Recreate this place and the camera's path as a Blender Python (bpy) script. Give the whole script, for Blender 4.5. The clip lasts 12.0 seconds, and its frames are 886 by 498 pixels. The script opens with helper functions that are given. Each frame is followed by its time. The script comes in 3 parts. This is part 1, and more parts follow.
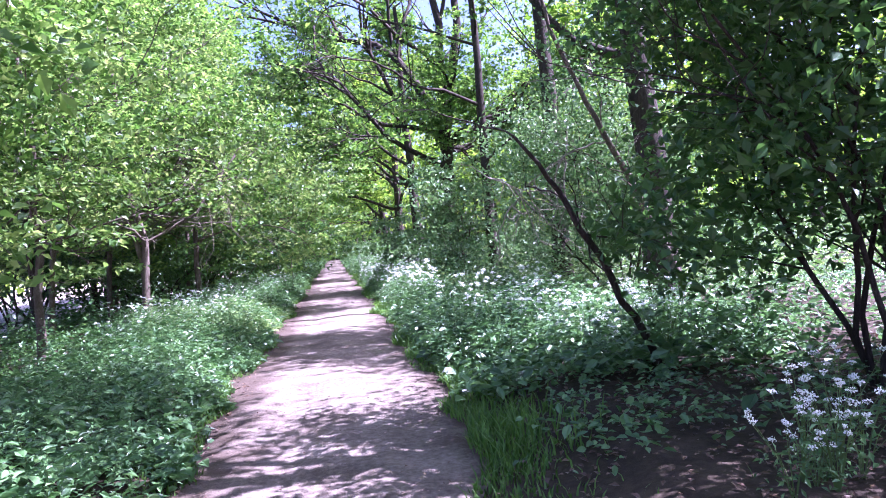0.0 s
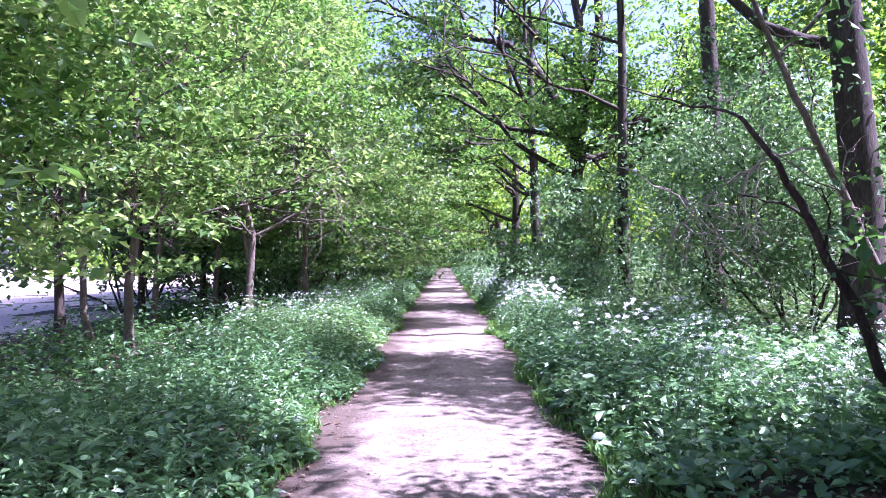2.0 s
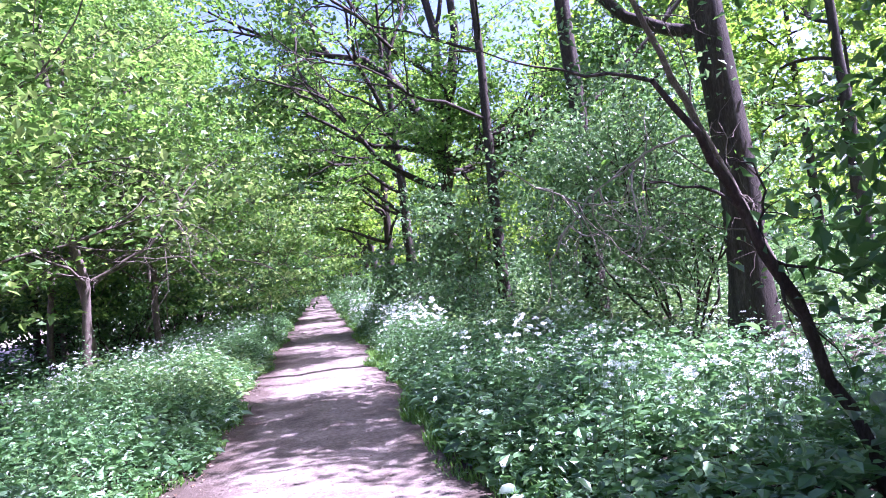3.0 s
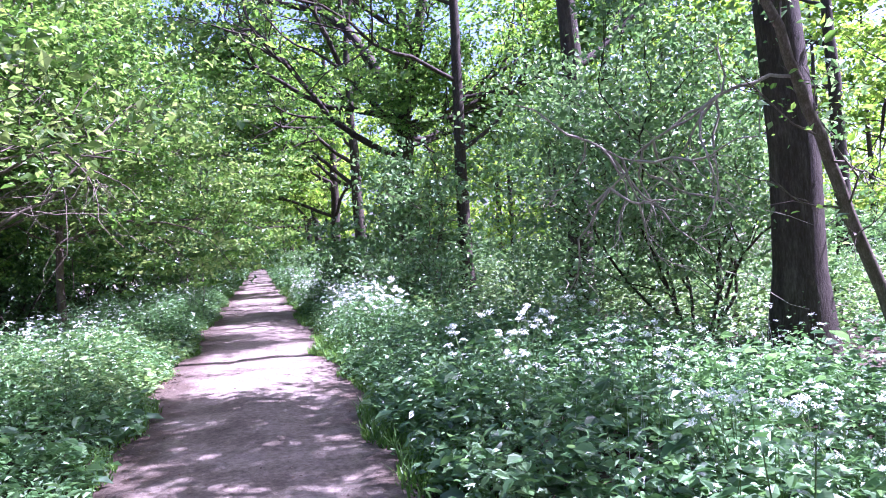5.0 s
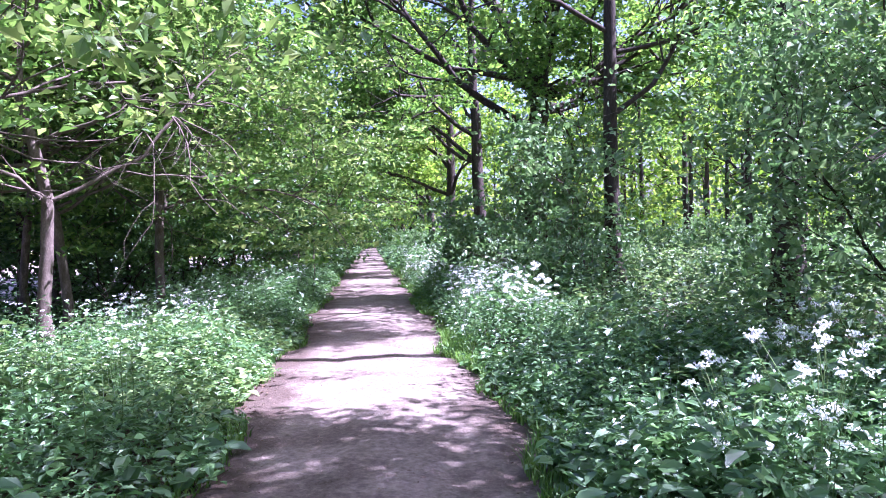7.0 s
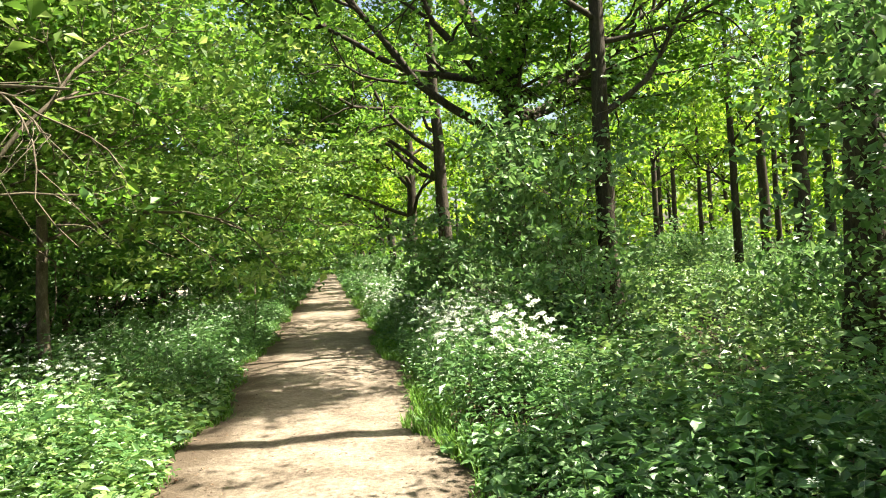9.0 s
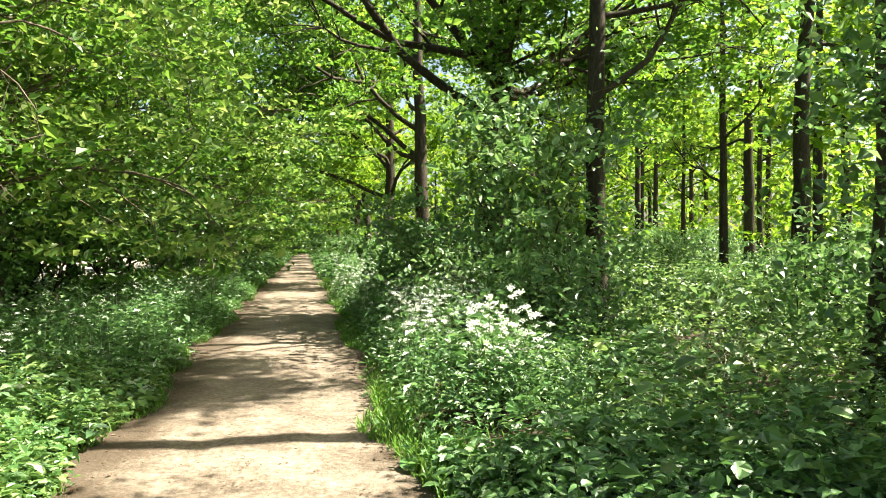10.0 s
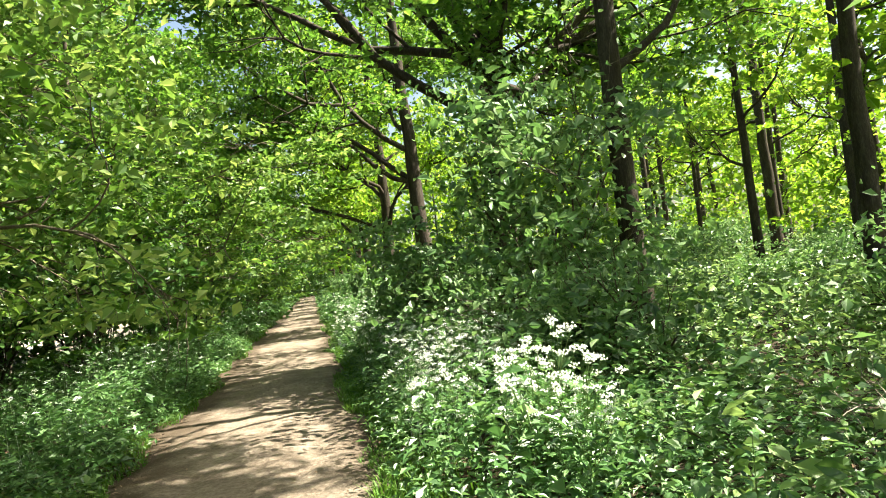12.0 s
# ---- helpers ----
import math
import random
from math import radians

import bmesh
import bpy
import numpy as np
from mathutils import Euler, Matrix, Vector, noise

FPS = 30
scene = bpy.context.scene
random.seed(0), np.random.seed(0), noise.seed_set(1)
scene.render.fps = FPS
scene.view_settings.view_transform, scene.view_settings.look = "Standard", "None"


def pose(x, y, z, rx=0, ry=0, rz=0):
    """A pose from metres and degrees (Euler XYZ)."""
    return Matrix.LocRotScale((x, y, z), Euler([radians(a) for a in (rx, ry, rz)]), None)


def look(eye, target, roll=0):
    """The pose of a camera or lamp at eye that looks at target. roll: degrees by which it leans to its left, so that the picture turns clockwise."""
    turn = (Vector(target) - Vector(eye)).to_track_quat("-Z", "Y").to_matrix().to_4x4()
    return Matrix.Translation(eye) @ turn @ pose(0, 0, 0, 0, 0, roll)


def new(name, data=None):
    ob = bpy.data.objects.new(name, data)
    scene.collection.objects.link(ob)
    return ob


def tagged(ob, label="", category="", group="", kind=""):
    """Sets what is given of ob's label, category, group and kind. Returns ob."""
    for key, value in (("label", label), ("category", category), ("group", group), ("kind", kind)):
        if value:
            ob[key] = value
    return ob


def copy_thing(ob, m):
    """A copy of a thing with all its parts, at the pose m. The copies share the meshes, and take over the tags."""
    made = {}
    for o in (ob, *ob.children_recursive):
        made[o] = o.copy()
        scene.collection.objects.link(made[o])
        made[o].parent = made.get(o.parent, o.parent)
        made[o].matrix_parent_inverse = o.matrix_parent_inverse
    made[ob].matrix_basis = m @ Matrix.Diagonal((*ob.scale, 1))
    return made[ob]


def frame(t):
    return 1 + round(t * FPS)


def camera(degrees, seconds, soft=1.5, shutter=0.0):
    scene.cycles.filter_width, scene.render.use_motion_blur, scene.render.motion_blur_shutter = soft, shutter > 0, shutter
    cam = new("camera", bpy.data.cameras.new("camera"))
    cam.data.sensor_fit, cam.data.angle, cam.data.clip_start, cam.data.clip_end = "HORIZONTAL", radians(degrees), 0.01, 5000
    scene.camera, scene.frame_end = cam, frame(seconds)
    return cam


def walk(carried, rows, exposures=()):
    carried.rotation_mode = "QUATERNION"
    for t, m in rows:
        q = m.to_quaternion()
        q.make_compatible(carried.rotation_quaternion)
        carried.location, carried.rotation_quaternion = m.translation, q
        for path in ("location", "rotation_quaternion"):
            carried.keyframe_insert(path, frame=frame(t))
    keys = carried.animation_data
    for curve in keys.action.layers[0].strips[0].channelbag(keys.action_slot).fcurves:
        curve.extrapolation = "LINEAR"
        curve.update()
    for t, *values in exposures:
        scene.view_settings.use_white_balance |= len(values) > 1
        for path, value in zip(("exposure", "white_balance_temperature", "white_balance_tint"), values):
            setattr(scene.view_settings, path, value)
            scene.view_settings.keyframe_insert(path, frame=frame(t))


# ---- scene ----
cam = camera(63.8, 12.0, 1.0)
PATH = [
    (0, (0.022, -1.721, 1.633), (0.326, 0.256, 1.608), -5.4),
    (0.5, (-0.003, -1.245, 1.645), (-0.001, 0.753, 1.557), -3.3),
    (1, (-0.063, -0.719, 1.662), (0.148, 1.268, 1.579), -4.1),
    (1.5, (-0.07, -0.24, 1.63), (0.065, 1.755, 1.612), -4.1),
    (2, (-0.106, 0.275, 1.694), (-0.107, 2.275, 1.718), -1.1),
    (2.5, (0.013, 0.888, 1.739), (0.269, 2.871, 1.794), -4.0),
    (3, (0.044, 1.453, 1.706), (0.395, 3.421, 1.77), -6.3),
    (3.5, (0.044, 2.039, 1.652), (0.451, 3.995, 1.755), -3.0),
    (3.7, (0.003, 2.268, 1.672), (0.438, 4.22, 1.667), -1.3),
    (5.3, (0.043, 3.999, 1.662), (0.549, 5.934, 1.66), -3.8),
    (5.5, (0.031, 4.247, 1.592), (0.485, 6.195, 1.592), -5.0),
    (6, (-0.002, 4.909, 1.652), (0.265, 6.891, 1.658), 0.2),
    (6.5, (-0.065, 5.503, 1.625), (0.301, 7.469, 1.56), -0.9),
    (7, (-0.087, 6.209, 1.638), (0.119, 8.198, 1.6), -1.7),
    (7.2, (-0.075, 6.503, 1.644), (0.044, 8.5, 1.662), 0.2),
    (8.8, (0.121, 8.691, 1.704), (0.33, 10.678, 1.8), -4.1),
    (9, (0.121, 8.82, 1.714), (0.439, 10.794, 1.734), -3.4),
    (9.5, (0.229, 9.353, 1.712), (0.587, 11.32, 1.733), -3.7),
    (10, (0.316, 9.838, 1.648), (0.697, 11.801, 1.629), -0.3),
    (10.5, (0.427, 10.304, 1.714), (0.965, 12.228, 1.63), -4.1),
    (11, (0.59, 10.803, 1.753), (0.878, 12.782, 1.748), -3.6),
    (11.5, (0.687, 11.386, 1.728), (1.02, 13.358, 1.716), -2.8),
    (12, (0.724, 11.927, 1.649), (1.094, 13.891, 1.704), -7.1),
]
walk(cam, [(t, look(eye, target, roll)) for t, eye, target, roll in PATH],
     [(0, 2.6, 5000, 56), (7.2, 2.6, 5000, 56), (8.8, 2.3, 7050, 4), (12, 2.3, 7050, 4)])

# ---- light ----
SUN_EL, SUN_AZ = 54.0, 94.0  # height, and turn from +y towards +x, in degrees
SUN = Vector((math.sin(radians(SUN_AZ)) * math.cos(radians(SUN_EL)), math.cos(radians(SUN_AZ)) * math.cos(radians(SUN_EL)), math.sin(radians(SUN_EL))))
world = bpy.data.worlds.new("world")
scene.world = world
world.use_nodes = True
sky = world.node_tree.nodes.new("ShaderNodeTexSky")
sky.sky_type, sky.sun_disc = "NISHITA", False
sky.sun_elevation, sky.sun_rotation = radians(SUN_EL), radians(SUN_AZ)
world.node_tree.links.new(sky.outputs[0], world.node_tree.nodes["Background"].inputs[0])
world.node_tree.nodes["Background"].inputs[1].default_value = 0.062
sky.dust_density, sky.air_density = 4.0, 1.0
lamp = bpy.data.lights.new("sun", "SUN")
lamp.energy, lamp.angle, lamp.color = 5.0, radians(0.53), (1.0, 0.95, 0.86)
sun = new("sun", lamp)
sun.matrix_world = look(SUN * 100, (0, 0, 0))


# ---- materials ----
def nodes_of(name):
    m = bpy.data.materials.new(name)
    m.use_nodes = True
    t = m.node_tree
    t.nodes.clear()
    out = t.nodes.new("ShaderNodeOutputMaterial")

    def node(kind, **values):
        n = t.nodes.new("ShaderNode" + kind)
        for k, v in values.items():
            n.inputs[k.replace("_", " ")].default_value = v
        return n

    return m, t, out, node


def ramp(t, node, fac, stops):
    r = node("ValToRGB")
    e = r.color_ramp.elements
    e[0].position, e[0].color = stops[0][0], (*stops[0][1], 1)
    e[1].position, e[1].color = stops[-1][0], (*stops[-1][1], 1)
    for p, c in stops[1:-1]:
        n = e.new(p)
        n.color = (*c, 1)
    t.links.new(fac, r.inputs[0])
    return r.outputs[0]


def leaf_material(name, dark, mid, light, through_share=0.45, gloss=0.35, patch=0.35):
    """Leaves: each its own tone, lighter and darker sprays, light shining through the blade."""
    m, t, out, node = nodes_of(name)
    geo, tex = node("NewGeometry"), node("TexNoise", Scale=patch, Detail=2.0)
    t.links.new(geo.outputs["Position"], tex.inputs["Vector"])
    a = node("Math")
    a.operation = "MULTIPLY_ADD"
    a.inputs[1].default_value, a.inputs[2].default_value = 0.62, -0.12
    t.links.new(geo.outputs["Random Per Island"], a.inputs[0])
    b = node("Math")
    b.operation = "MULTIPLY_ADD"
    b.inputs[1].default_value = 0.5
    t.links.new(tex.outputs["Fac"], b.inputs[0])
    t.links.new(a.outputs[0], b.inputs[2])
    col = ramp(t, node, b.outputs[0], [(0.05, dark), (0.45, mid), (0.9, light)])
    bsdf = node("BsdfPrincipled", Roughness=0.42)
    bsdf.inputs["Specular IOR Level"].default_value = gloss
    tr = node("BsdfTranslucent")
    hue = node("HueSaturation", Hue=0.485, Saturation=1.08, Value=1.75)
    t.links.new(col, bsdf.inputs["Base Color"])
    t.links.new(col, hue.inputs["Color"])
    t.links.new(hue.outputs[0], tr.inputs["Color"])
    mix = node("MixShader", Fac=through_share)
    t.links.new(bsdf.outputs[0], mix.inputs[1])
    t.links.new(tr.outputs[0], mix.inputs[2])
    t.links.new(mix.outputs[0], out.inputs[0])
    return m


def rough_material(name, stops, scale, stretch=(1, 1, 1), bump=0.4, depth=0.02, rough=0.9, fine=6.0):
    """Bark, soil and the like: two scales of noise in colour and relief, in metres."""
    m, t, out, node = nodes_of(name)
    geo = node("NewGeometry")
    mp = node("Mapping")
    mp.inputs["Scale"].default_value = stretch
    t.links.new(geo.outputs["Position"], mp.inputs[0])
    n1, n2 = node("TexNoise", Scale=scale, Detail=6.0, Roughness=0.65), node("TexNoise", Scale=scale * fine, Detail=5.0, Roughness=0.7)
    for n in (n1, n2):
        t.links.new(mp.outputs[0], n.inputs["Vector"])
    mx = node("Math")
    mx.operation = "MULTIPLY_ADD"
    mx.inputs[1].default_value = 0.5
    hv = node("Math")
    hv.operation = "MULTIPLY"
    hv.inputs[1].default_value = 0.5
    t.links.new(n2.outputs["Fac"], hv.inputs[0])
    t.links.new(n1.outputs["Fac"], mx.inputs[0])
    t.links.new(hv.outputs[0], mx.inputs[2])
    col = ramp(t, node, mx.outputs[0], stops)
    bsdf = node("BsdfPrincipled", Roughness=rough)
    bsdf.inputs["Specular IOR Level"].default_value = 0.2
    bp = node("Bump", Strength=bump, Distance=depth)
    t.links.new(mx.outputs[0], bp.inputs["Height"])
    t.links.new(col, bsdf.inputs["Base Color"])
    t.links.new(bp.outputs[0], bsdf.inputs["Normal"])
    t.links.new(bsdf.outputs[0], out.inputs[0])
    return m


LEAF_OAK = leaf_material("oak_leaf", (0.034, 0.098, 0.016), (0.085, 0.185, 0.034), (0.2, 0.315, 0.066), 0.48, 0.5)
LEAF_YOUNG = leaf_material("young_oak_leaf", (0.042, 0.11, 0.02), (0.125, 0.225, 0.05), (0.32, 0.4, 0.13), 0.42, 0.55)
# far leaves: sunlight is put into a brighter, yellower colour
LEAF_FAR_LIT = leaf_material("sunlit_wood_leaf", (0.05, 0.13, 0.014), (0.12, 0.225, 0.03), (0.29, 0.375, 0.08), 0.56, 0.35)
# shade under the canopy is put into this darker leaf colour
LEAF_SHADE = leaf_material("shaded_shrub_leaf", (0.026, 0.078, 0.018), (0.05, 0.125, 0.028), (0.1, 0.195, 0.045), 0.34, 0.5)
LEAF_MAPLE = leaf_material("maple_leaf", (0.036, 0.1, 0.028), (0.1, 0.2, 0.062), (0.23, 0.34, 0.14), 0.32, 0.75)
LEAF_HERB = leaf_material("herb_leaf", (0.026, 0.08, 0.022), (0.09, 0.2, 0.06), (0.22, 0.37, 0.14), 0.28, 0.8, 0.8)
LEAF_BRAMBLE = leaf_material("bramble_leaf", (0.04, 0.095, 0.024), (0.13, 0.235, 0.065), (0.31, 0.41, 0.15), 0.3, 0.75, 0.8)
GRASS = leaf_material("grass", (0.035, 0.1, 0.014), (0.09, 0.195, 0.035), (0.17, 0.3, 0.07), 0.35, 0.35, 0.9)
STALK = leaf_material("stalk", (0.07, 0.12, 0.03), (0.11, 0.18, 0.05), (0.17, 0.22, 0.08), 0.1, 0.3)
PETAL = leaf_material("petal", (0.72, 0.74, 0.68), (0.8, 0.81, 0.76), (0.86, 0.86, 0.82), 0.3, 0.2)
LITTER = leaf_material("dead_leaf", (0.06, 0.035, 0.02), (0.13, 0.08, 0.05), (0.26, 0.18, 0.12), 0.05, 0.3)
BARK = rough_material("oak_bark", [(0.3, (0.014, 0.011, 0.008)), (0.5, (0.048, 0.037, 0.028)), (0.72, (0.115, 0.095, 0.076))], 9.0, (1, 1, 0.22), 0.9, 0.03)
BARK_PALE = rough_material("pale_bark", [(0.3, (0.035, 0.027, 0.02)), (0.5, (0.11, 0.087, 0.066)), (0.72, (0.27, 0.225, 0.175))], 14.0, (1, 1, 0.4), 0.5, 0.012)
DEAD_WOOD = rough_material("dead_wood", [(0.3, (0.14, 0.115, 0.09)), (0.5, (0.27, 0.235, 0.19)), (0.72, (0.42, 0.38, 0.32))], 20.0, (1, 1, 0.5), 0.4, 0.008)
DIRT = rough_material("trodden_dirt", [(0.3, (0.06, 0.044, 0.033)), (0.46, (0.15, 0.117, 0.09)), (0.66, (0.33, 0.272, 0.22))], 1.6, (1, 1, 1), 1.0, 0.04, 0.95, 11.0)


def mould_edges(m):
    """Leaf mould and crumbs over the less trodden sides of the path."""
    t = m.node_tree
    bsdf = next(n for n in t.nodes if n.type == "BSDF_PRINCIPLED")
    old = bsdf.inputs["Base Color"].links[0].from_socket
    geo, sep, noise_tex, fine_tex = (t.nodes.new("ShaderNode" + k) for k in ("NewGeometry", "SeparateXYZ", "TexNoise", "TexNoise"))
    noise_tex.inputs["Scale"].default_value, noise_tex.inputs["Detail"].default_value = 2.2, 8.0
    fine_tex.inputs["Scale"].default_value, fine_tex.inputs["Detail"].default_value = 38.0, 3.0
    t.links.new(geo.outputs["Position"], sep.inputs[0])
    t.links.new(geo.outputs["Position"], noise_tex.inputs["Vector"])
    t.links.new(geo.outputs["Position"], fine_tex.inputs["Vector"])

    def calc(op, a, c):
        n = t.nodes.new("ShaderNodeMath")
        n.operation = op
        for s, v in zip(n.inputs, (a, c)):
            if isinstance(v, (int, float)):
                s.default_value = v
            else:
                t.links.new(v, s)
        return n.outputs[0]

    side = calc("ABSOLUTE", sep.outputs[0], 0.0)
    soft = calc("ADD", side, calc("MULTIPLY", noise_tex.outputs["Fac"], 1.3))
    soft = calc("ADD", soft, calc("MULTIPLY", fine_tex.outputs["Fac"], 0.5))
    span = t.nodes.new("ShaderNodeMapRange")
    span.inputs["From Min"].default_value, span.inputs["From Max"].default_value = 1.6, 2.05
    span.inputs["To Max"].default_value = 0.85
    t.links.new(soft, span.inputs["Value"])
    mix = t.nodes.new("ShaderNodeMix")
    mix.data_type = "RGBA"
    t.links.new(span.outputs[0], mix.inputs["Factor"])
    t.links.new(old, mix.inputs[6])
    mix.inputs[7].default_value = (0.06, 0.042, 0.028, 1)
    t.links.new(mix.outputs[2], bsdf.inputs["Base Color"])


mould_edges(DIRT)
SOIL = rough_material("woodland_soil", [(0.3, (0.018, 0.014, 0.009)), (0.5, (0.05, 0.037, 0.024)), (0.72, (0.1, 0.075, 0.05))], 2.5, (1, 1, 1), 0.8, 0.04)
SAND = rough_material("sandy_field", [(0.3, (0.38, 0.3, 0.24)), (0.5, (0.5, 0.41, 0.34)), (0.72, (0.6, 0.52, 0.44))], 0.6, (1, 1, 1), 0.6, 0.08)

# ---- building kit ----
rng = np.random.default_rng(7)


class Geo:
    """Points and faces of one mesh in the making."""

    def __init__(self):
        self.v, self.f, self.n = [], [], 0

    def add(self, v, f):
        self.v.append(np.asarray(v, float))
        self.f.append(np.asarray(f, int) + self.n)
        self.n += len(v)


def mesh_of(name, geo, material, smooth=False, origin=(0, 0, 0)):
    me = bpy.data.meshes.new(name)
    v = (np.concatenate(geo.v) - np.asarray(origin)).astype(np.float32)
    me.vertices.add(len(v))
    me.vertices.foreach_set("co", v.ravel())
    sizes = np.concatenate([np.full(len(f), f.shape[1]) for f in geo.f])
    loops = np.concatenate([f.ravel() for f in geo.f])
    me.loops.add(len(loops))
    me.loops.foreach_set("vertex_index", loops.astype(np.int32))
    me.polygons.add(len(sizes))
    me.polygons.foreach_set("loop_start", np.r_[0, np.cumsum(sizes)[:-1]].astype(np.int32))
    me.polygons.foreach_set("use_smooth", np.full(len(sizes), smooth))
    me.materials.append(material)
    me.update(calc_edges=True)
    return me


def part(name, geo, material, parent=None, label="", smooth=False, origin=(0, 0, 0)):
    ob = new(name, mesh_of(name, geo, material, smooth, origin))
    if parent:
        ob.parent = parent
    return tagged(ob, label)


def base_of(name, x, y, z, label, category, group=""):
    ob = new(name)
    ob.location = (x, y, z)
    ob.empty_display_size = 0.2
    return tagged(ob, label, category, group)


def unit(a):
    return a / np.maximum(np.linalg.norm(a, axis=-1, keepdims=True), 1e-9)


def tube(geo, pts, radii, sides=6):
    pts, radii = np.asarray(pts, float), np.asarray(radii, float)
    tan = unit(np.gradient(pts, axis=0))
    ref = np.array([0.31, 0.95, 0.05]) if abs(tan[0, 2]) > 0.5 else np.array([0.02, 0.1, 1.0])
    s = unit(np.cross(tan, ref))
    u = np.cross(s, tan)
    a = np.linspace(0, 2 * np.pi, sides, endpoint=False)
    ring = pts[:, None] + radii[:, None, None] * (np.cos(a)[None, :, None] * s[:, None] + np.sin(a)[None, :, None] * u[:, None])
    n = len(pts)
    i, j = np.meshgrid(np.arange(n - 1), np.arange(sides), indexing="ij")
    k = (j + 1) % sides
    geo.add(ring.reshape(-1, 3), np.stack([i * sides + j, i * sides + k, (i + 1) * sides + k, (i + 1) * sides + j], -1).reshape(-1, 4))


def leaves(geo, p, size, r, up=0.6, aspect=0.62, fine=False, along=None, droop=0.15):
    """Folded leaf blades at the points p, lying at random with their faces more or less up."""
    n = len(p)
    if not n:
        return
    nrm = unit(r.normal(size=(n, 3)) + (0, 0, up * 1.6))
    d = unit(np.cross(nrm, r.normal(size=(n, 3)) if along is None else np.cross(along + 0.3 * r.normal(size=(n, 3)), nrm)))
    s = np.cross(nrm, d)
    L = (np.ones(n) * size * r.uniform(0.45, 1.35, n))[:, None]
    w = L * aspect * 0.5
    base, tip = p - d * L * 0.5, p + d * L * 0.5 - nrm * L * droop
    k = np.arange(n)[:, None]
    if fine:
        m1, m2 = p - d * L * 0.18 + nrm * L * 0.07, p + d * L * 0.2 + nrm * L * 0.05
        v = np.stack([base, m1 + s * w, m2 + s * w * 0.8, tip, m2 - s * w * 0.8, m1 - s * w], 1)
        geo.add(v.reshape(-1, 3), np.concatenate([k * 6 + [0, 1, 2, 3], k * 6 + [0, 3, 4, 5]]))
    else:
        v = np.stack([base, p + s * w + nrm * L * 0.09, tip, p - s * w + nrm * L * 0.09], 1)
        geo.add(v.reshape(-1, 3), np.concatenate([k * 4 + [0, 1, 2], k * 4 + [0, 2, 3]]))


def limb_path(r, p, d, length, n=7, wiggle=0.22, rise=0.0):
    pts, d = [np.asarray(p, float)], unit(np.asarray(d, float))
    for _ in range(n):
        d = unit(d + r.normal(size=3) * wiggle + (0, 0, rise))
        pts.append(pts[-1] + d * length / n)
    return np.array(pts)


def branch(geo, tips, r, p, d, length, radius, depth, wiggle=0.22, rise=0.03, sides=6, spread=0.9, twiggy=True):
    """A branch with its side branches; the outer points are kept for the leaves."""
    pts = limb_path(r, p, d, length, 7 if depth else 4, wiggle, rise)
    if twiggy or depth:
        tube(geo, pts, np.linspace(radius, radius * (0.35 if depth else 0.2), len(pts)), sides)
    if depth <= 1:
        tips.append(pts[2:])
    if depth:
        for k in range(4 + depth):
            i = min(len(pts) - 1, 2 + int(r.integers(0, len(pts) - 2)))
            way = unit(pts[i] - pts[i - 1])
            side = unit(np.cross(way, r.normal(size=3)))
            branch(geo, tips, r, pts[i], way + side * spread * r.uniform(0.6, 1.2), length * r.uniform(0.35, 0.6), radius * 0.42, depth - 1, wiggle, rise, max(3, sides - 2), spread, twiggy)


def lit_patch(x, y):
    """Ground meant to be sunlit, traced along the sun: a wide patch between two crowns, a small one over the herbs."""
    return (np.abs(y - 15.3) < 2.3) & (x > -6.5) & (x < 4.2) | (np.abs(x - 3.4) < 1.6) & (np.abs(y - 10.3) < 1.8)


def light_cut(p, beyond=True):
    """Where crown leaves are left out to shape the light below: bands over the path, one wide one between two crowns,
    and patches in the wood.
    """
    g = p - (p[:, 2:] / SUN.z) * np.array(SUN)[None]
    x, y = g[:, 0], g[:, 1]
    wave = np.sin(y * 3.1 + 0.5 * x + 1.3 * np.sin(y * 0.9)) + 0.8 * np.sin(y * 5.3 - 0.6 * x + 2 * np.sin(0.6 * x + y * 0.37)) + 0.6 * np.sin(y * 1.37 + 1.0)
    wide = lit_patch(x, y)
    shade = (np.abs(y - 19.7) < 2.2) | (np.abs(y - 12.4) < 1.3)
    band = (x > -2.2) & (x < 1.0) & (wave > np.where(shade, 1.6, np.where((y > 19) | (y < 6), 1.35, 0.95)))
    glade = (x >= 1.0) & (np.sin(x * 1.3 + 1.7 * np.sin(y * 0.7)) + np.sin(y * 1.1 + x * 0.6 + 0.8) > np.where(y < 27, -0.5, 0.5))
    edge = beyond & (x <= -2.2) & (np.sin(x * 1.1 + 1.3 * np.sin(y * 0.8)) + np.sin(y * 1.3 - x * 0.5) > np.where(y < 27, -1.0, 0.6))
    return wide | band | glade | edge


def foliage(tips, r, clusters, each, spread, gaps=False, low=0.0, spray=(0.27, 0.075)):
    """Points for leaves, in sprays round the outer twigs."""
    t = np.concatenate(tips)
    c = t[r.integers(0, len(t), clusters)] + r.normal(size=(clusters, 3)) * spread * np.array([1, 1, 0.75])
    # sprays dropped along the sun, to set the light and shade on the ground
    if gaps:
        c = c[~(light_cut(c, gaps != "near") & (r.random(len(c)) < 0.94))]
    p = (c[:, None] + r.normal(size=(len(c), each, 3)) * np.array([spray[0], spray[0], spray[1]])).reshape(-1, 3)
    return p[p[:, 2] > low]


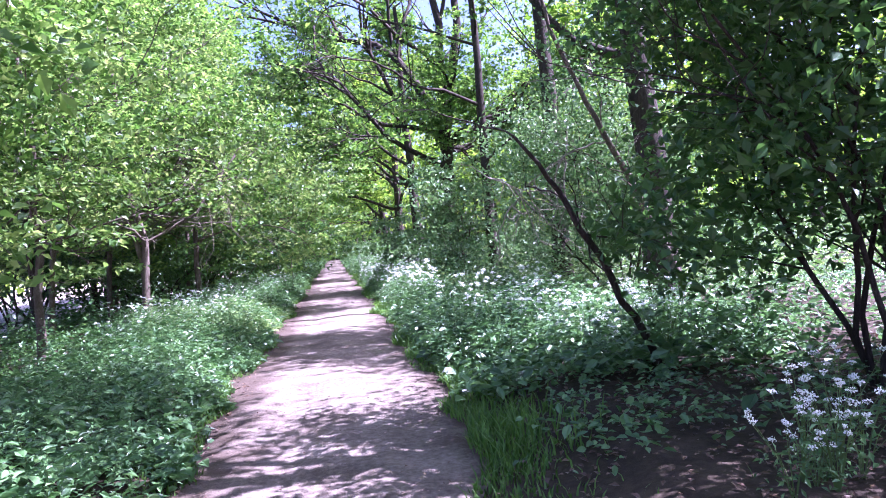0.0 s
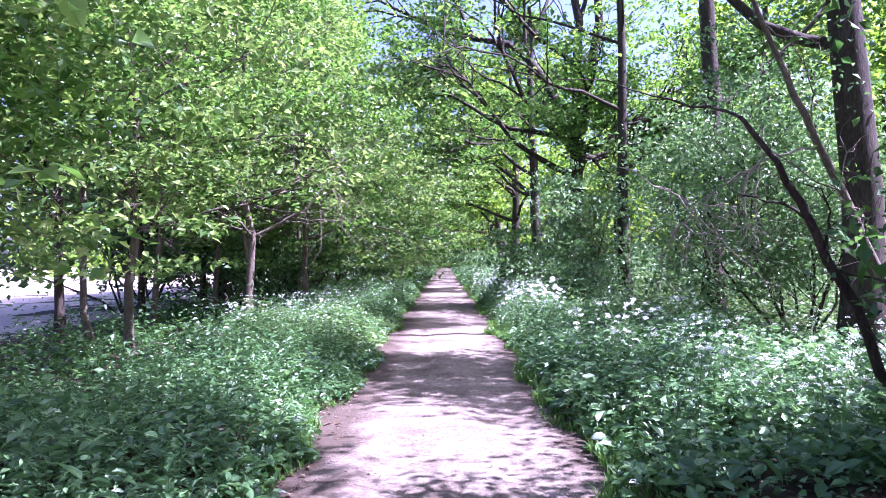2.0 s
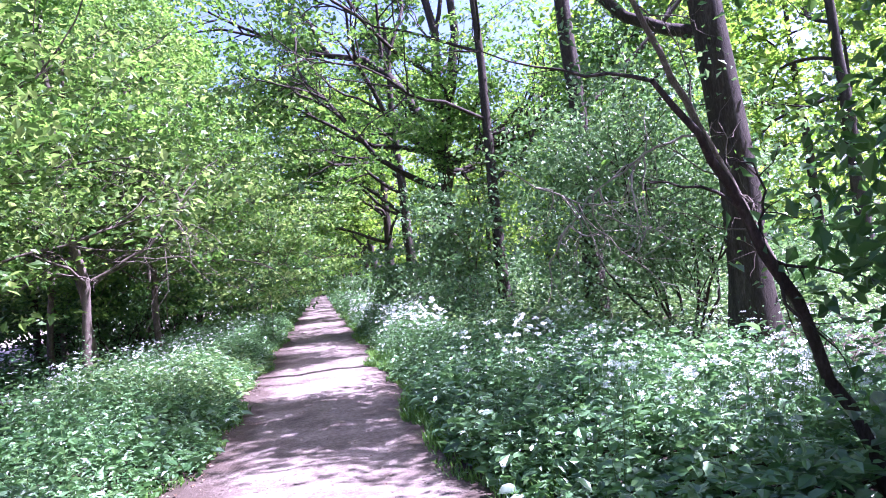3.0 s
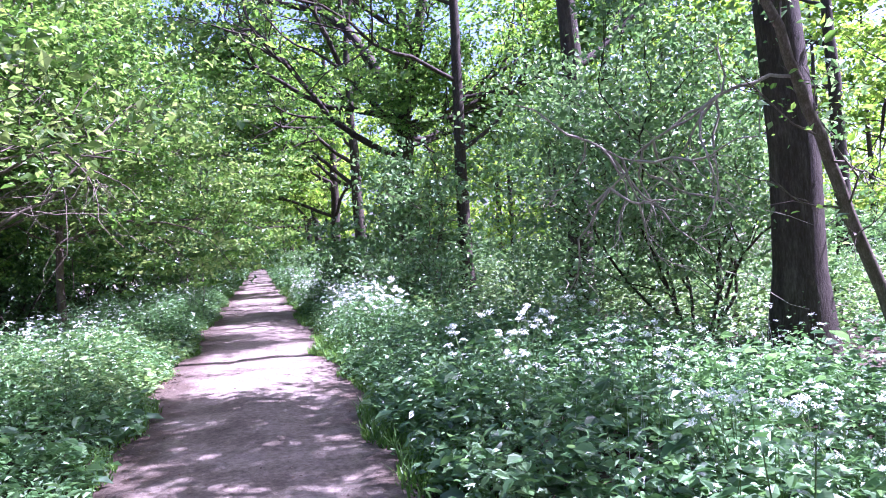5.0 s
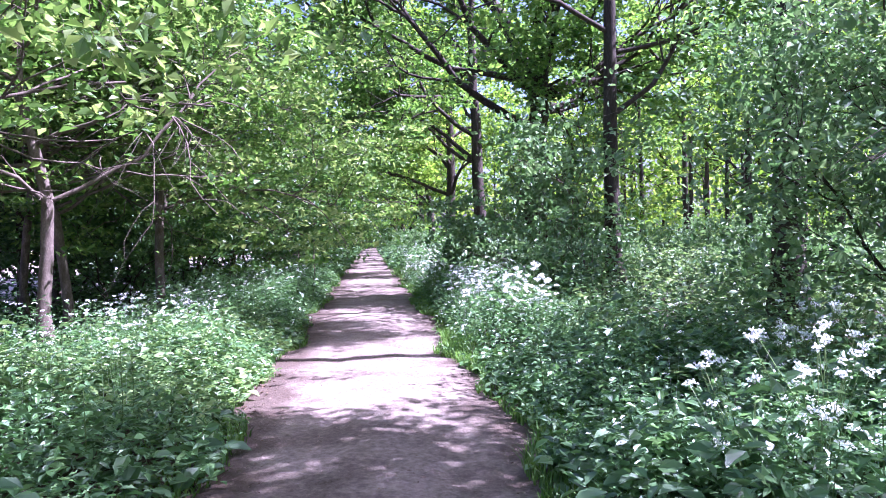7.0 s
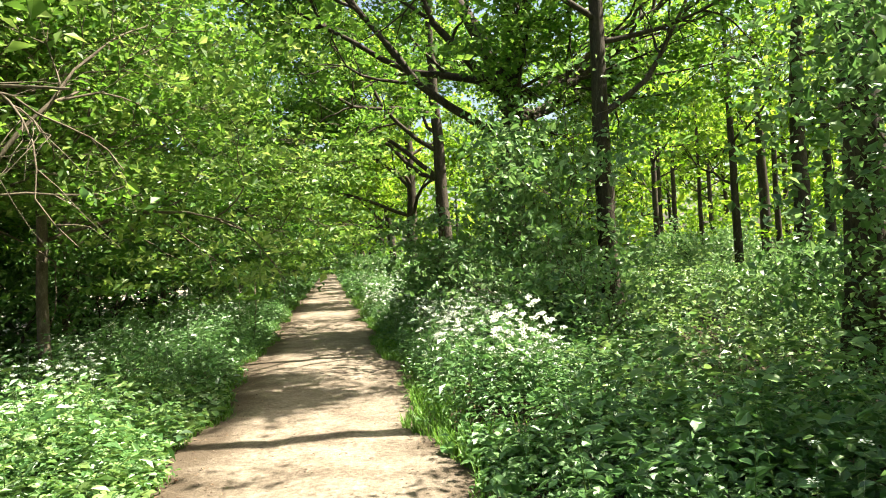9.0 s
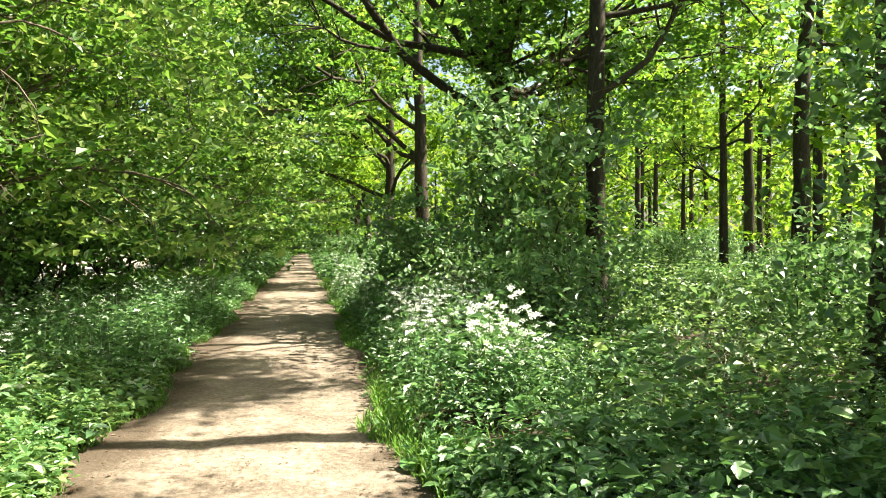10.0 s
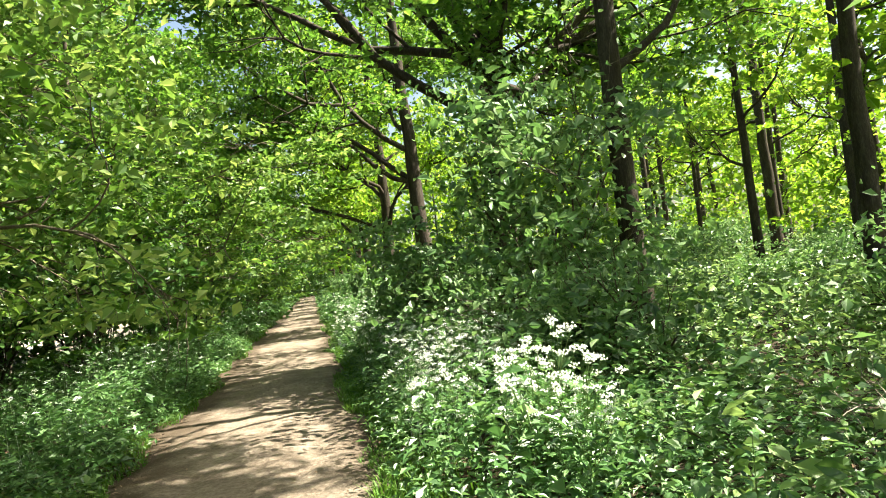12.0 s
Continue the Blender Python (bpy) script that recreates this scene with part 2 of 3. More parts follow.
def tree(name, label, category, x, y, height, radius, first, limbs, reach, leaf, material, bark, seed, clusters=350, each=22, lean=(0, 0), gaps=False,
         fork=0.0, over=None, spread=0.45, rise=0.05, group="", depth=2, low=0.5, up=1.1, twiggy=True, crook=0.16, spray=(0.27, 0.075)):
    """Trunk, limbs and crown. over: heights of limbs that reach out over the path."""
    r = np.random.default_rng(seed)
    home = base_of(name, x, y, -0.05, label, category, group)
    o = np.array([x, y, -0.05])
    n = 12
    top = fork or height * 0.92
    z = np.linspace(0, top, n)
    pts = o + np.stack([lean[0] * z + np.cumsum(r.normal(size=n)) * radius * crook, lean[1] * z + np.cumsum(r.normal(size=n)) * radius * crook, z], 1)
    rad = radius * (1 - 0.75 * z / height) * (1 + 0.45 * np.exp(-z / 0.25))
    g = Geo()
    tube(g, pts, rad, 10 if radius > 0.12 else 7)
    part("trunk", g, bark, home, smooth=True, origin=o)
    tips = []

    def at(h):
        i = min(n - 2, int(h / top * (n - 1)))
        return pts[i] + (pts[i + 1] - pts[i]) * (h / top * (n - 1) - i), rad[i]

    starts = [(h, r.uniform(0, 2 * np.pi), reach * r.uniform(0.6, 1.1) * (1.1 - 0.6 * (h - first) / max(height - first, 1)), 0.35) for h in np.linspace(first, top, limbs)]
    for h in over or ():
        starts.append((h, (np.pi if x > 0 else 0.0) + r.uniform(-0.5, 0.5), reach * 1.25, 0.4))
    if fork:
        starts += [(fork, a, height - fork, 2.2) for a in (0.2, 2.6, 4.3)]
    for h, a, length, climb in starts:
        p, rr = at(min(h, top))
        fall = p + unit(np.array([np.cos(a), np.sin(a), climb])) * length * np.array([[0.4], [0.7], [1.0]])
        fall = fall - (fall[:, 2:] / SUN.z) * np.array(SUN)
        crossing = gaps is True and climb < 1 and lit_patch(fall[:, 0], fall[:, 1]).sum() > 1
        g = Geo()
        branch(g, [] if crossing else tips, r, p, (np.cos(a), np.sin(a), climb), length, rr * (0.75 if climb > 1 else 0.42), depth, 0.2, rise, 6, twiggy=twiggy)
        if not crossing:  # limbs that would shadow the chosen sun patches are left out
            part("limb", g, bark, home, smooth=True, origin=o)
    g = Geo()
    leaves(g, foliage(tips, r, clusters, each, spread, gaps, low, spray), leaf, r, up)
    part("crown", g, material, home, origin=o)
    return home


def shrub(name, label, x, y, height, width, leaf, material, bark, seed, stems=7, clusters=200, each=20, low=0.4, fine=False, stem_r=0.03, category="shrub", group="", spread=0.3, bare=0, twiggy=True, clear=None):
    r = np.random.default_rng(seed)
    home = base_of(name, x, y, -0.03, label, category, group)
    o, tips = np.array([x, y, -0.03]), []
    for k in range(stems):
        a = 2 * np.pi * (k + r.random()) / stems
        g = Geo()
        branch(g, tips, r, o + 0.12 * np.array([np.cos(a), np.sin(a), 0]), (np.cos(a) * width / height, np.sin(a) * width / height, 1.0), height * r.uniform(0.75, 1.0), stem_r, 2, 0.18, 0.02, 5, twiggy=twiggy)
        part("stem", g, bark, home, smooth=True, origin=o)
    for k in range(bare):
        a, g = r.uniform(0, 6.28), Geo()
        branch(g, [], r, o + (0, 0, height * r.uniform(0.4, 0.7)), (np.cos(a), np.sin(a), 0.3), width * r.uniform(0.7, 1.2), 0.012, 1, 0.35, 0, 4)
        part("dead_twig", g, DEAD_WOOD, home, "bare grey dead twig", smooth=True, origin=o)
    g = Geo()
    p = foliage(tips, r, clusters, each, spread, False, low)
    leaves(g, p if clear is None else p[p[:, 0] > clear + 0.4 * np.sin(3 * p[:, 2])], leaf, r, 0.7, fine=fine)
    part("foliage", g, material, home, origin=o)
    return home

# ---- ground, path, field ----
def sheet(xs, ys, height):
    X, Y = np.meshgrid(xs, ys, indexing="ij")
    n, m = X.shape
    g = Geo()
    i, j = np.meshgrid(np.arange(n - 1), np.arange(m - 1), indexing="ij")
    a = i * m + j
    g.add(np.stack([X, Y, height(X, Y)], -1).reshape(-1, 3), np.stack([a, a + m, a + m + 1, a + 1], -1).reshape(-1, 4))
    return g


def swell(x, y):
    return 0.05 * np.sin(x * 0.7 + 1.1) * np.sin(y * 0.43) + 0.025 * np.sin(x * 2.3 + y * 1.7) * np.sin(y * 1.9 - x)


def verge(x):
    return np.clip((np.abs(x) - 1.25) / 0.8, 0, 1)


def ground_z(x, y):
    """Height of the woodland floor: a little hollow under the path."""
    far = np.clip(1.5 - np.hypot(x, y - 10) / 60, 0, 1)
    return (0.07 + swell(x, y)) * verge(x) * far - 0.035 * (1 - verge(x))


def path_edge(y, side):
    return np.where(side < 2, 1.4 + 0.2 * np.exp(-((y - 1.5) / 2.5) ** 2), 1.12 - 0.1 * np.exp(-((y - 3) / 3) ** 2)) + 0.11 * np.sin(y * 0.9 + side) + 0.09 * np.sin(y * 2.3 + 2.1 * side) + 0.05 * np.sin(y * 5.1 + side * 4)


near_x = np.r_[-500, -250, -120, -60, -40, np.arange(-30, -6, 1.5), np.arange(-6, 8, 0.25), np.arange(8, 40, 1.5), 60, 120, 250, 500]
near_y = np.r_[-500, -200, -80, np.arange(-40, -6, 2), np.arange(-6, 45, 0.3), np.arange(45, 140, 2.5), 180, 300, 600, 900]
tagged(part("ground", sheet(near_x, near_y, ground_z), SOIL, smooth=True), "dark brown woodland soil under the trees", "ground", kind="structure")

py = np.r_[np.arange(-14, 45, 0.1), np.arange(45, 135, 0.5)]
pu = np.linspace(-1, 1, 29)
U, Y = np.meshgrid(pu, py, indexing="ij")
X = np.where(U < 0, U * path_edge(Y, 1.0), U * path_edge(Y, 2.6))
Z = 0.012 - 0.03 * np.abs(U) ** 3 + 0.012 * np.sin(X * 3.1 + Y * 0.8) * np.sin(Y * 1.3) + 0.006 * np.sin(X * 9 + Y * 5.2) * np.sin(Y * 7.7 - X * 4) - 0.018 * np.exp(-((np.abs(X) - 0.55) / 0.2) ** 2)
g, (n, m) = Geo(), U.shape
i, j = np.meshgrid(np.arange(n - 1), np.arange(m - 1), indexing="ij")
a = i * m + j
g.add(np.stack([X, Y, Z], -1).reshape(-1, 3), np.stack([a, a + m, a + m + 1, a + 1], -1).reshape(-1, 4))
tagged(part("footpath", g, DIRT, smooth=True), "trodden pinkish brown dirt footpath dappled with sun", "path", kind="structure")

field = sheet(np.r_[-400, -120, np.arange(-60, -8.4, 2.0), -8.0], np.r_[np.arange(-60, 60, 2.0), 120, 400], lambda x, y: 0.1 + 0.07 * np.sin(x * 2.2) * np.sin(y * 1.3) + np.where(x > -8.5, -0.2, 0))
tagged(part("sandy_field", field, SAND, smooth=True), "bare pale sandy field in full sun beyond the trees", "field", kind="structure")

# ---- avenue of tall trees beside the path ----
OAK = "tall oak with dark furrowed bark beside the footpath"
tree("oak_tree", "large oak with a dark bare trunk and tangled twigs", "tree", 5.75, 10.2, 15, 0.3, 4.6, 8, 4.6, 0.16, LEAF_OAK, BARK, 11, 1250, 26, (-0.045, 0), True, over=(5.5, 7.5))
tree("oak_tree", "straight dark oak trunk standing in brambles", "tree", 5.6, 15.5, 15, 0.24, 4.8, 8, 4.4, 0.16, LEAF_OAK, BARK, 12, 1250, 26, (-0.005, 0), True)
tree("oak_tree", OAK, "tree", 5.3, 21.4, 15, 0.19, 4.2, 8, 4.4, 0.17, LEAF_OAK, BARK, 13, 1500, 26, (-0.01, 0), True, over=(6.0, 8))
tree("oak_tree", "big oak forking into heavy limbs above the path", "tree", 4.9, 25.8, 16, 0.36, 5.0, 6, 5.0, 0.18, LEAF_OAK, BARK, 14, 1700, 26, (-0.01, 0), True, fork=5.6, over=(4.6, 5.8, 6.4))
tree("oak_tree", "oak with limbs arching over the footpath", "tree", 4.55, 34.6, 15, 0.29, 4.6, 7, 5.2, 0.2, LEAF_OAK, BARK, 15, 1500, 24, (-0.02, 0), True, over=(4.6, 5.6, 7.0, 8.5))
tree("oak_tree", "oak with limbs arching over the footpath", "tree", 4.6, 47.0, 15, 0.34, 4.0, 7, 5.4, 0.24, LEAF_FAR_LIT, BARK, 16, 1300, 24, (-0.01, 0), True, over=(4.0, 5.4, 7.0, 9.0))
tree("oak_tree", OAK, "tree", 4.5, 58.0, 15, 0.3, 3.6, 7, 5.4, 0.28, LEAF_FAR_LIT, BARK, 17, 800, 22, (-0.02, 0), True, over=(4.0, 6.0))
# two oaks added with trunks out of view; uncut crowns shade the near right
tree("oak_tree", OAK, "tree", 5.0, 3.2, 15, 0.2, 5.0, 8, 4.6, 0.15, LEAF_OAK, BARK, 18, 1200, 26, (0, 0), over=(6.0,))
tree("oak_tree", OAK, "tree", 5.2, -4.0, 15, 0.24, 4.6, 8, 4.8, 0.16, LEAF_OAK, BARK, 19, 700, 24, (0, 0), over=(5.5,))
far_oak = tree("oak_tree", OAK, "tree", 4.6, 71.0, 14, 0.3, 3.2, 8, 5.0, 0.3, LEAF_FAR_LIT, BARK, 20, 420, 18, (0, 0), over=(3.6, 5.5))
for x, y, turn, s in ((4.4, 84, 25, 1.0), (4.2, 97, -20, 1.05), (3.6, 110, 10, 0.9), (-4.8, 76, 170, 0.9), (-4.4, 90, 200, 1.0), (-4.0, 104, 160, 1.0), (-3.4, 118, 190, 1.0), (2.6, 126, 0, 0.9), (0.4, 134, 90, 0.9)):
    copy_thing(far_oak, pose(x, y, -0.05, 0, 0, turn) @ Matrix.Scale(s, 4))

# ---- row of thin young trees between path and field ----
YOUNG = "slender young oak with bright new leaves and pale bark"
for k, (x, y, h, rad, lx, ly) in enumerate(((-4.6, 6.0, 8.5, 0.055, 0.1, 0.05), (-5.0, 11.4, 10, 0.08, 0.03, 0), (-4.5, 16.4, 11, 0.1, -0.02, 0.02), (-5.0, 18.3, 10, 0.085, 0.0, 0.0), (-3.95, 19.6, 11, 0.09, -0.06, 0.0), (-4.9, 23.6, 11, 0.08, 0.05, 0),
                                            (-4.6, 30.0, 12, 0.1, 0.05, 0), (-4.3, 36.5, 12, 0.1, 0.06, 0), (-4.6, 43, 13, 0.11, 0.05, 0), (-4.5, 52, 13, 0.12, 0.04, 0), (-4.6, 63, 13, 0.12, 0.03, 0), (-5.2, 1.5, 9, 0.07, 0.03, 0), (-5.0, -4, 9, 0.08, 0, 0),
                                            (-5.9, 26.5, 13, 0.11, 0.03, 0), (-6.4, 20.2, 11, 0.08, 0.0, 0), (-6.6, 13.4, 10, 0.07, 0, 0), (-6.3, 8.5, 9, 0.07, 0, 0), (-7.0, 17.0, 10, 0.08, 0, 0), (-7.2, 23.5, 11, 0.09, 0, 0), (-6.2, 4.0, 9, 0.07, 0, 0))):
    far = y > 25
    tree("young_tree", YOUNG, "tree", x, y, (h if x < -5.8 else 0.85 * h) + 2 * far, rad, 2.2 if not far else 1.6, 12, 2.6 if not far else 3.9, 0.135 if not far else 0.2, LEAF_OAK if x < -5.8 or k % 3 == 2 or far and k % 2 else LEAF_YOUNG, BARK_PALE, 40 + k, (330 if y > 14 else 280) if not far else 330, 38 if not far else 32, (lx, ly), False if far else "near", crook=0.9, spray=(0.3, 0.05), spread=0.3, rise=0.0,
         group="young trees along the field", over=() if y < 9 else (2.3, 3.1, 4.2) if not far else (2.2, 3.2, 4.4, 5.8), twiggy=not far and x > -5.8, low=1.5 if not far else 0.8)

# darker trees behind them at the edge of the field
edge_tree = tree("field_edge_tree", "dark leafy tree at the edge of the field", "tree", -8.0, 3.0, 10, 0.1, 2.4, 12, 3.2, 0.24, LEAF_OAK, BARK, 65, 240, 26, (0, 0), spread=0.6, group="trees at the edge of the field", twiggy=False, low=2.1)
for y, turn, s in ((7.5, 70, 1.0), (11.5, 140, 0.95), (15.2, 220, 1.05), (19.0, 20, 0.95), (22.8, 110, 1.1), (27, 190, 1.25), (-1.5, 260, 1.0), (31.5, 40, 1.5), (36.5, 130, 1.5), (42, 300, 1.6), (24.8, 75, 1.4)):
    copy_thing(edge_tree, pose(-8.0 - 0.4 * math.sin(y), y, -0.05, 0, 0, turn) @ Matrix.Scale(s, 4))

# understorey behind the row, closing the left side further on
left_shrub = shrub("hazel_bush", "dense green hazel bush under the trees", -6.4, 27.0, 3.6, 2.4, 0.18, LEAF_SHADE, BARK, 70, 6, 150, 22, 0.2, spread=0.4, twiggy=False)
for x, y, turn, s in ((-6.8, 24.3, 50, 0.8), (-5.6, 33, 90, 1.1), (-7.5, 30, 10, 1.2), (-5.2, 39, 200, 1.1), (-6.0, 46, 140, 1.3), (-5.0, 55, 20, 1.3), (-5.0, 66, 70, 1.4), (-5.4, 80, 10, 1.5), (-9.0, 36, 130, 1.5), (-9.5, 50, 260, 1.7), (-4.0, 95, 30, 1.5), (-8, 70, 5, 1.9), (-8.6, 26, 15, 1.3), (-10.5, 23.5, 85, 1.4), (-12, 29, 185, 1.8), (-12, 42, 285, 2.0), (-7, 60, 120, 1.8), (-6.3, 88, 45, 2.0), (-3.4, 108, 45, 1.7), (-2.6, 120, 120, 1.6), (3.0, 118, 210, 1.6), (1.0, 132, 20, 1.8), (-0.8, 124, 300, 2.2), (0.7, 121.5, 130, 1.9), (-5, 130, 10, 2.4), (5, 132, 80, 2.4), (-5.6, 22.8, 15, 0.75), (-4.9, 25.6, 130, 0.95), (-4.6, 29.4, 310, 1.0), (-4.4, 35.5, 80, 1.05), (-4.3, 42, 190, 1.1), (-4.2, 50, 270, 1.15), (-4.0, 60, 33, 1.2), (-4.0, 73, 140, 1.3)):
    copy_thing(left_shrub, pose(x, y, -0.03, 0, 0, turn) @ Matrix.Scale(s, 4))

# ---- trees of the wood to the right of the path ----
wood = [tree("woodland_tree", "slim woodland tree with a dark trunk and a crown coloured as sunlit", "tree", x, y, h, rad, f, 7, 3.0, 0.25, LEAF_FAR_LIT, BARK, 90 + k, 150, 19, (0.01, 0), spread=0.5, group="trees of the wood", twiggy=False)
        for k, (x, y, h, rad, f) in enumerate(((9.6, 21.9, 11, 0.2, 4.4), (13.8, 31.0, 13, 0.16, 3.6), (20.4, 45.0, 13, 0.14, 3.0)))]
r = np.random.default_rng(5)
spots = [(9.6, 21.9), (13.8, 31.0), (20.4, 45.0)]
while len(spots) < 62:
    x, y = r.uniform(8.5, 52), r.uniform(-14, 95)
    if min((x - a) ** 2 + (y - b) ** 2 for a, b in spots) > (14 if x < 30 else 20) and not (x < 13 and 8 < y < 32):
        spots.append((x, y))
        s = min(1.45, max(0.75, (x * 1.05 - 0.5) / 13)) * r.uniform(0.9, 1.0)
        copy_thing(wood[len(spots) % 3], pose(x, y, -0.05, 0, 0, r.uniform(0, 360)) @ Matrix.Scale(s, 4))

# distant woods that close the view
r = np.random.default_rng(8)
n = 50000
a, dist = r.uniform(-0.6, 2.0, n), r.uniform(62, 125, n)
q = np.stack([np.sin(a) * dist, 10 + np.cos(a) * dist, r.uniform(0.3, 20, n) * (0.8 + 0.2 * np.sin(a * 17))], -1)
q = q[(np.abs(q[:, 0]) > 3.5) | (q[:, 1] > 128)]
g = Geo()
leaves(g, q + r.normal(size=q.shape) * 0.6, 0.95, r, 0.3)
tagged(part("far_woods", g, LEAF_FAR_LIT), "distant woodland foliage coloured as sunlit", "woodland", kind="stuff")

# ---- shrubs and leaning stems on the right ----
# bush darkened by its leaf colour, for the shade it stands in
shrub("hornbeam_bush", "large bush leaning over the verge, leaves coloured as in shade", 4.6, 3.7, 4.8, 1.7, 0.11, LEAF_SHADE, BARK, 101, 10, 1900, 26, 0.5, spread=0.36, clear=2.6)
shrub("hawthorn_bush", "tangled hawthorn bush with grey dead twigs", 5.9, 12.5, 3.8, 1.6, 0.1, LEAF_MAPLE, BARK, 102, 9, 1050, 24, 0.8, spread=0.3, bare=30, clear=2.9)
shrub("elder_bush", "leafy elder bush with large pale leaves", 3.5, 18.9, 1.5, 0.6, 0.1, LEAF_MAPLE, BARK_PALE, 103, 7, 170, 20, 0.3, True, spread=0.25)
shrub("maple_sapling", "leafy maple sapling climbing against the big oak", 4.0, 21.8, 3.7, 0.6, 0.14, LEAF_MAPLE, BARK_PALE, 104, 6, 270, 20, 0.4, True, spread=0.3)
shrub("maple_sapling", "young maple with broad pale leaves in dark undergrowth", 3.6, 25.2, 2.4, 0.8, 0.14, LEAF_MAPLE, BARK_PALE, 105, 6, 200, 20, 0.3, True, spread=0.3)
right_shrub = shrub("hazel_bush", "leafy hazel bush growing in the wood", 7.8, 18.4, 1.6, 1.5, 0.13, LEAF_MAPLE, BARK, 106, 6, 150, 22, 0.15, spread=0.3, twiggy=False)
for x, y, turn, s in ((9.4, 14.0, 50, 0.75), (11.5, 17.5, 120, 0.55), (7.0, 23.5, 220, 0.6), (10.8, 26.5, 10, 0.65), (4.2, 38, 80, 0.7), (4.4, 50, 150, 0.7), (4.4, 63, 30, 0.7), (4.4, 78, 80, 0.8), (3.7, 30, 70, 0.8), (8.5, 30, 260, 0.7), (13.5, 28, 300, 0.8), (17, 20, 45, 0.7), (15, 13, 200, 0.7), (9, 38, 75, 0.9), (19, 34, 12, 0.9), (13, 46, 160, 1.1), (23, 26, 280, 1.0), (10.5, 8, 20, 0.7), (13, 4, 200, 0.9), (9.5, 2, 100, 0.9), (3.6, 95, 30, 1.3), (24, 48, 100, 1.4), (32, 36, 10, 1.5), (30, 60, 200, 1.7), (18, 66, 60, 1.6), (40, 50, 330, 2.0), (38, 20, 45, 1.8), (30, 8, 90, 1.6), (26, 80, 20, 2.0), (12, 84, 220, 1.8), (4.0, 27.6, 100, 0.8), (4.2, 34.0, 15, 0.9), (4.0, 41, 60, 1.0), (4.0, 46, 170, 1.1), (4.0, 54, 10, 1.2), (4.0, 60, 95, 1.25), (3.8, 68, 240, 1.3), (3.6, 86, 120, 1.4), (6.6, 25.5, 33, 0.8), (7.4, 29, 140, 0.9), (7.0, 35, 260, 1.0), (7.5, 44, 70, 1.2), (11, 33, 200, 1.1), (16, 38, 15, 1.3), (21, 33, 100, 1.4), (8.2, 15.0, 310, 0.55), (10, 19.5, 75, 0.7), (13, 23, 190, 0.9), (17, 27, 270, 1.1)):
    copy_thing(right_shrub, pose(x, y, -0.03, 0, 0, turn) @ Matrix.Scale(s, 4))


def leaning_stem(label, pts, radii, material, twigs, seed, leafy=0):
    """A bare stem through the given bends, with side twigs."""
    r = np.random.default_rng(seed)
    pts = np.array(pts, float)
    fine = [pts[0]]
    for a, b in zip(pts[:-1], pts[1:]):
        for k in range(1, 5):
            fine.append(a + (b - a) * k / 4 + r.normal(size=3) * 0.015)
    fine = np.array(fine)
    home = base_of("leaning_stem", *fine[0], label, "branch")
    g, tips = Geo(), []
    tube(g, fine, np.interp(np.linspace(0, 1, len(fine)), np.linspace(0, 1, len(radii)), radii), 8)
    part("stem", g, material, home, smooth=True, origin=fine[0])
    for k in range(twigs):
        i = int(r.integers(len(fine) // 3, len(fine)))
        g, d = Geo(), unit(fine[i] - fine[i - 1])
        branch(g, tips, r, fine[i], d * 0.7 + unit(r.normal(size=3)), r.uniform(0.5, 1.3), 0.012, 1, 0.25, 0.02, 4)
        part("twig", g, material, home, smooth=True, origin=fine[0])
    if leafy:
        g = Geo()
        leaves(g, foliage(tips, r, leafy, 10, 0.12), 0.055, r, 0.7, fine=True)
        part("foliage", g, LEAF_OAK, home, origin=fine[0])
    return home


leaning_stem("dark bare stem leaning towards the path", [(3.35, 5.3, -0.03), (3.1, 5.2, 0.45), (2.6, 5.0, 1.32), (2.2, 4.85, 1.98), (1.8, 4.7, 2.55)], (0.042, 0.04, 0.034, 0.027, 0.014), BARK, 5, 209, 5)
leaning_stem("pale crooked stem leaning against the oak", [(5.45, 8.55, -0.03), (5.3, 8.55, 0.5), (4.85, 8.5, 1.6), (4.5, 8.45, 2.35), (4.0, 8.3, 3.2), (3.5, 8.2, 4.25), (3.2, 8.2, 5.4)], (0.065, 0.06, 0.055, 0.05, 0.04, 0.03, 0.02), BARK_PALE, 10, 202, 16)
leaning_stem("grey dead branch hanging from the leaning stem", [(4.2, 8.37, 2.85), (3.7, 8.4, 2.8), (3.2, 8.6, 2.5), (2.75, 8.7, 2.05)], (0.016, 0.013, 0.009, 0.004), DEAD_WOOD, 10, 203)
leaning_stem("thin dead branch caught among the leaves", [(2.05, 8.9, 2.75), (2.6, 8.8, 2.45), (3.1, 8.7, 2.15)], (0.006, 0.01, 0.006), DEAD_WOOD, 6, 204)


def cane(seed, length, material, name, label):
    """A long arching cane, rooted at its foot."""
    r = np.random.default_rng(seed)
    g, a = Geo(), np.linspace(0, 1, 9)
    pts = np.stack([a * length * 0.8, 0.12 * np.sin(a * 3 + seed), length * (0.75 * a - 0.62 * a * a) * 1.3 - 0.03], -1)
    home = base_of(name, 0, 0, 0, label, "branch", "arching canes in the undergrowth")
    tube(g, pts, np.linspace(0.007, 0.002, 9), 4)
    part("cane", g, material, home, smooth=True)
    for k in range(5):
        g, i = Geo(), int(r.integers(2, 8))
        tube(g, limb_path(r, pts[i], r.normal(size=3) + (0.5, 0, 0.6), length * 0.28, 4), np.linspace(0.0035, 0.001, 5), 3)
        part("side_shoot", g, material, home, smooth=True)
    return home


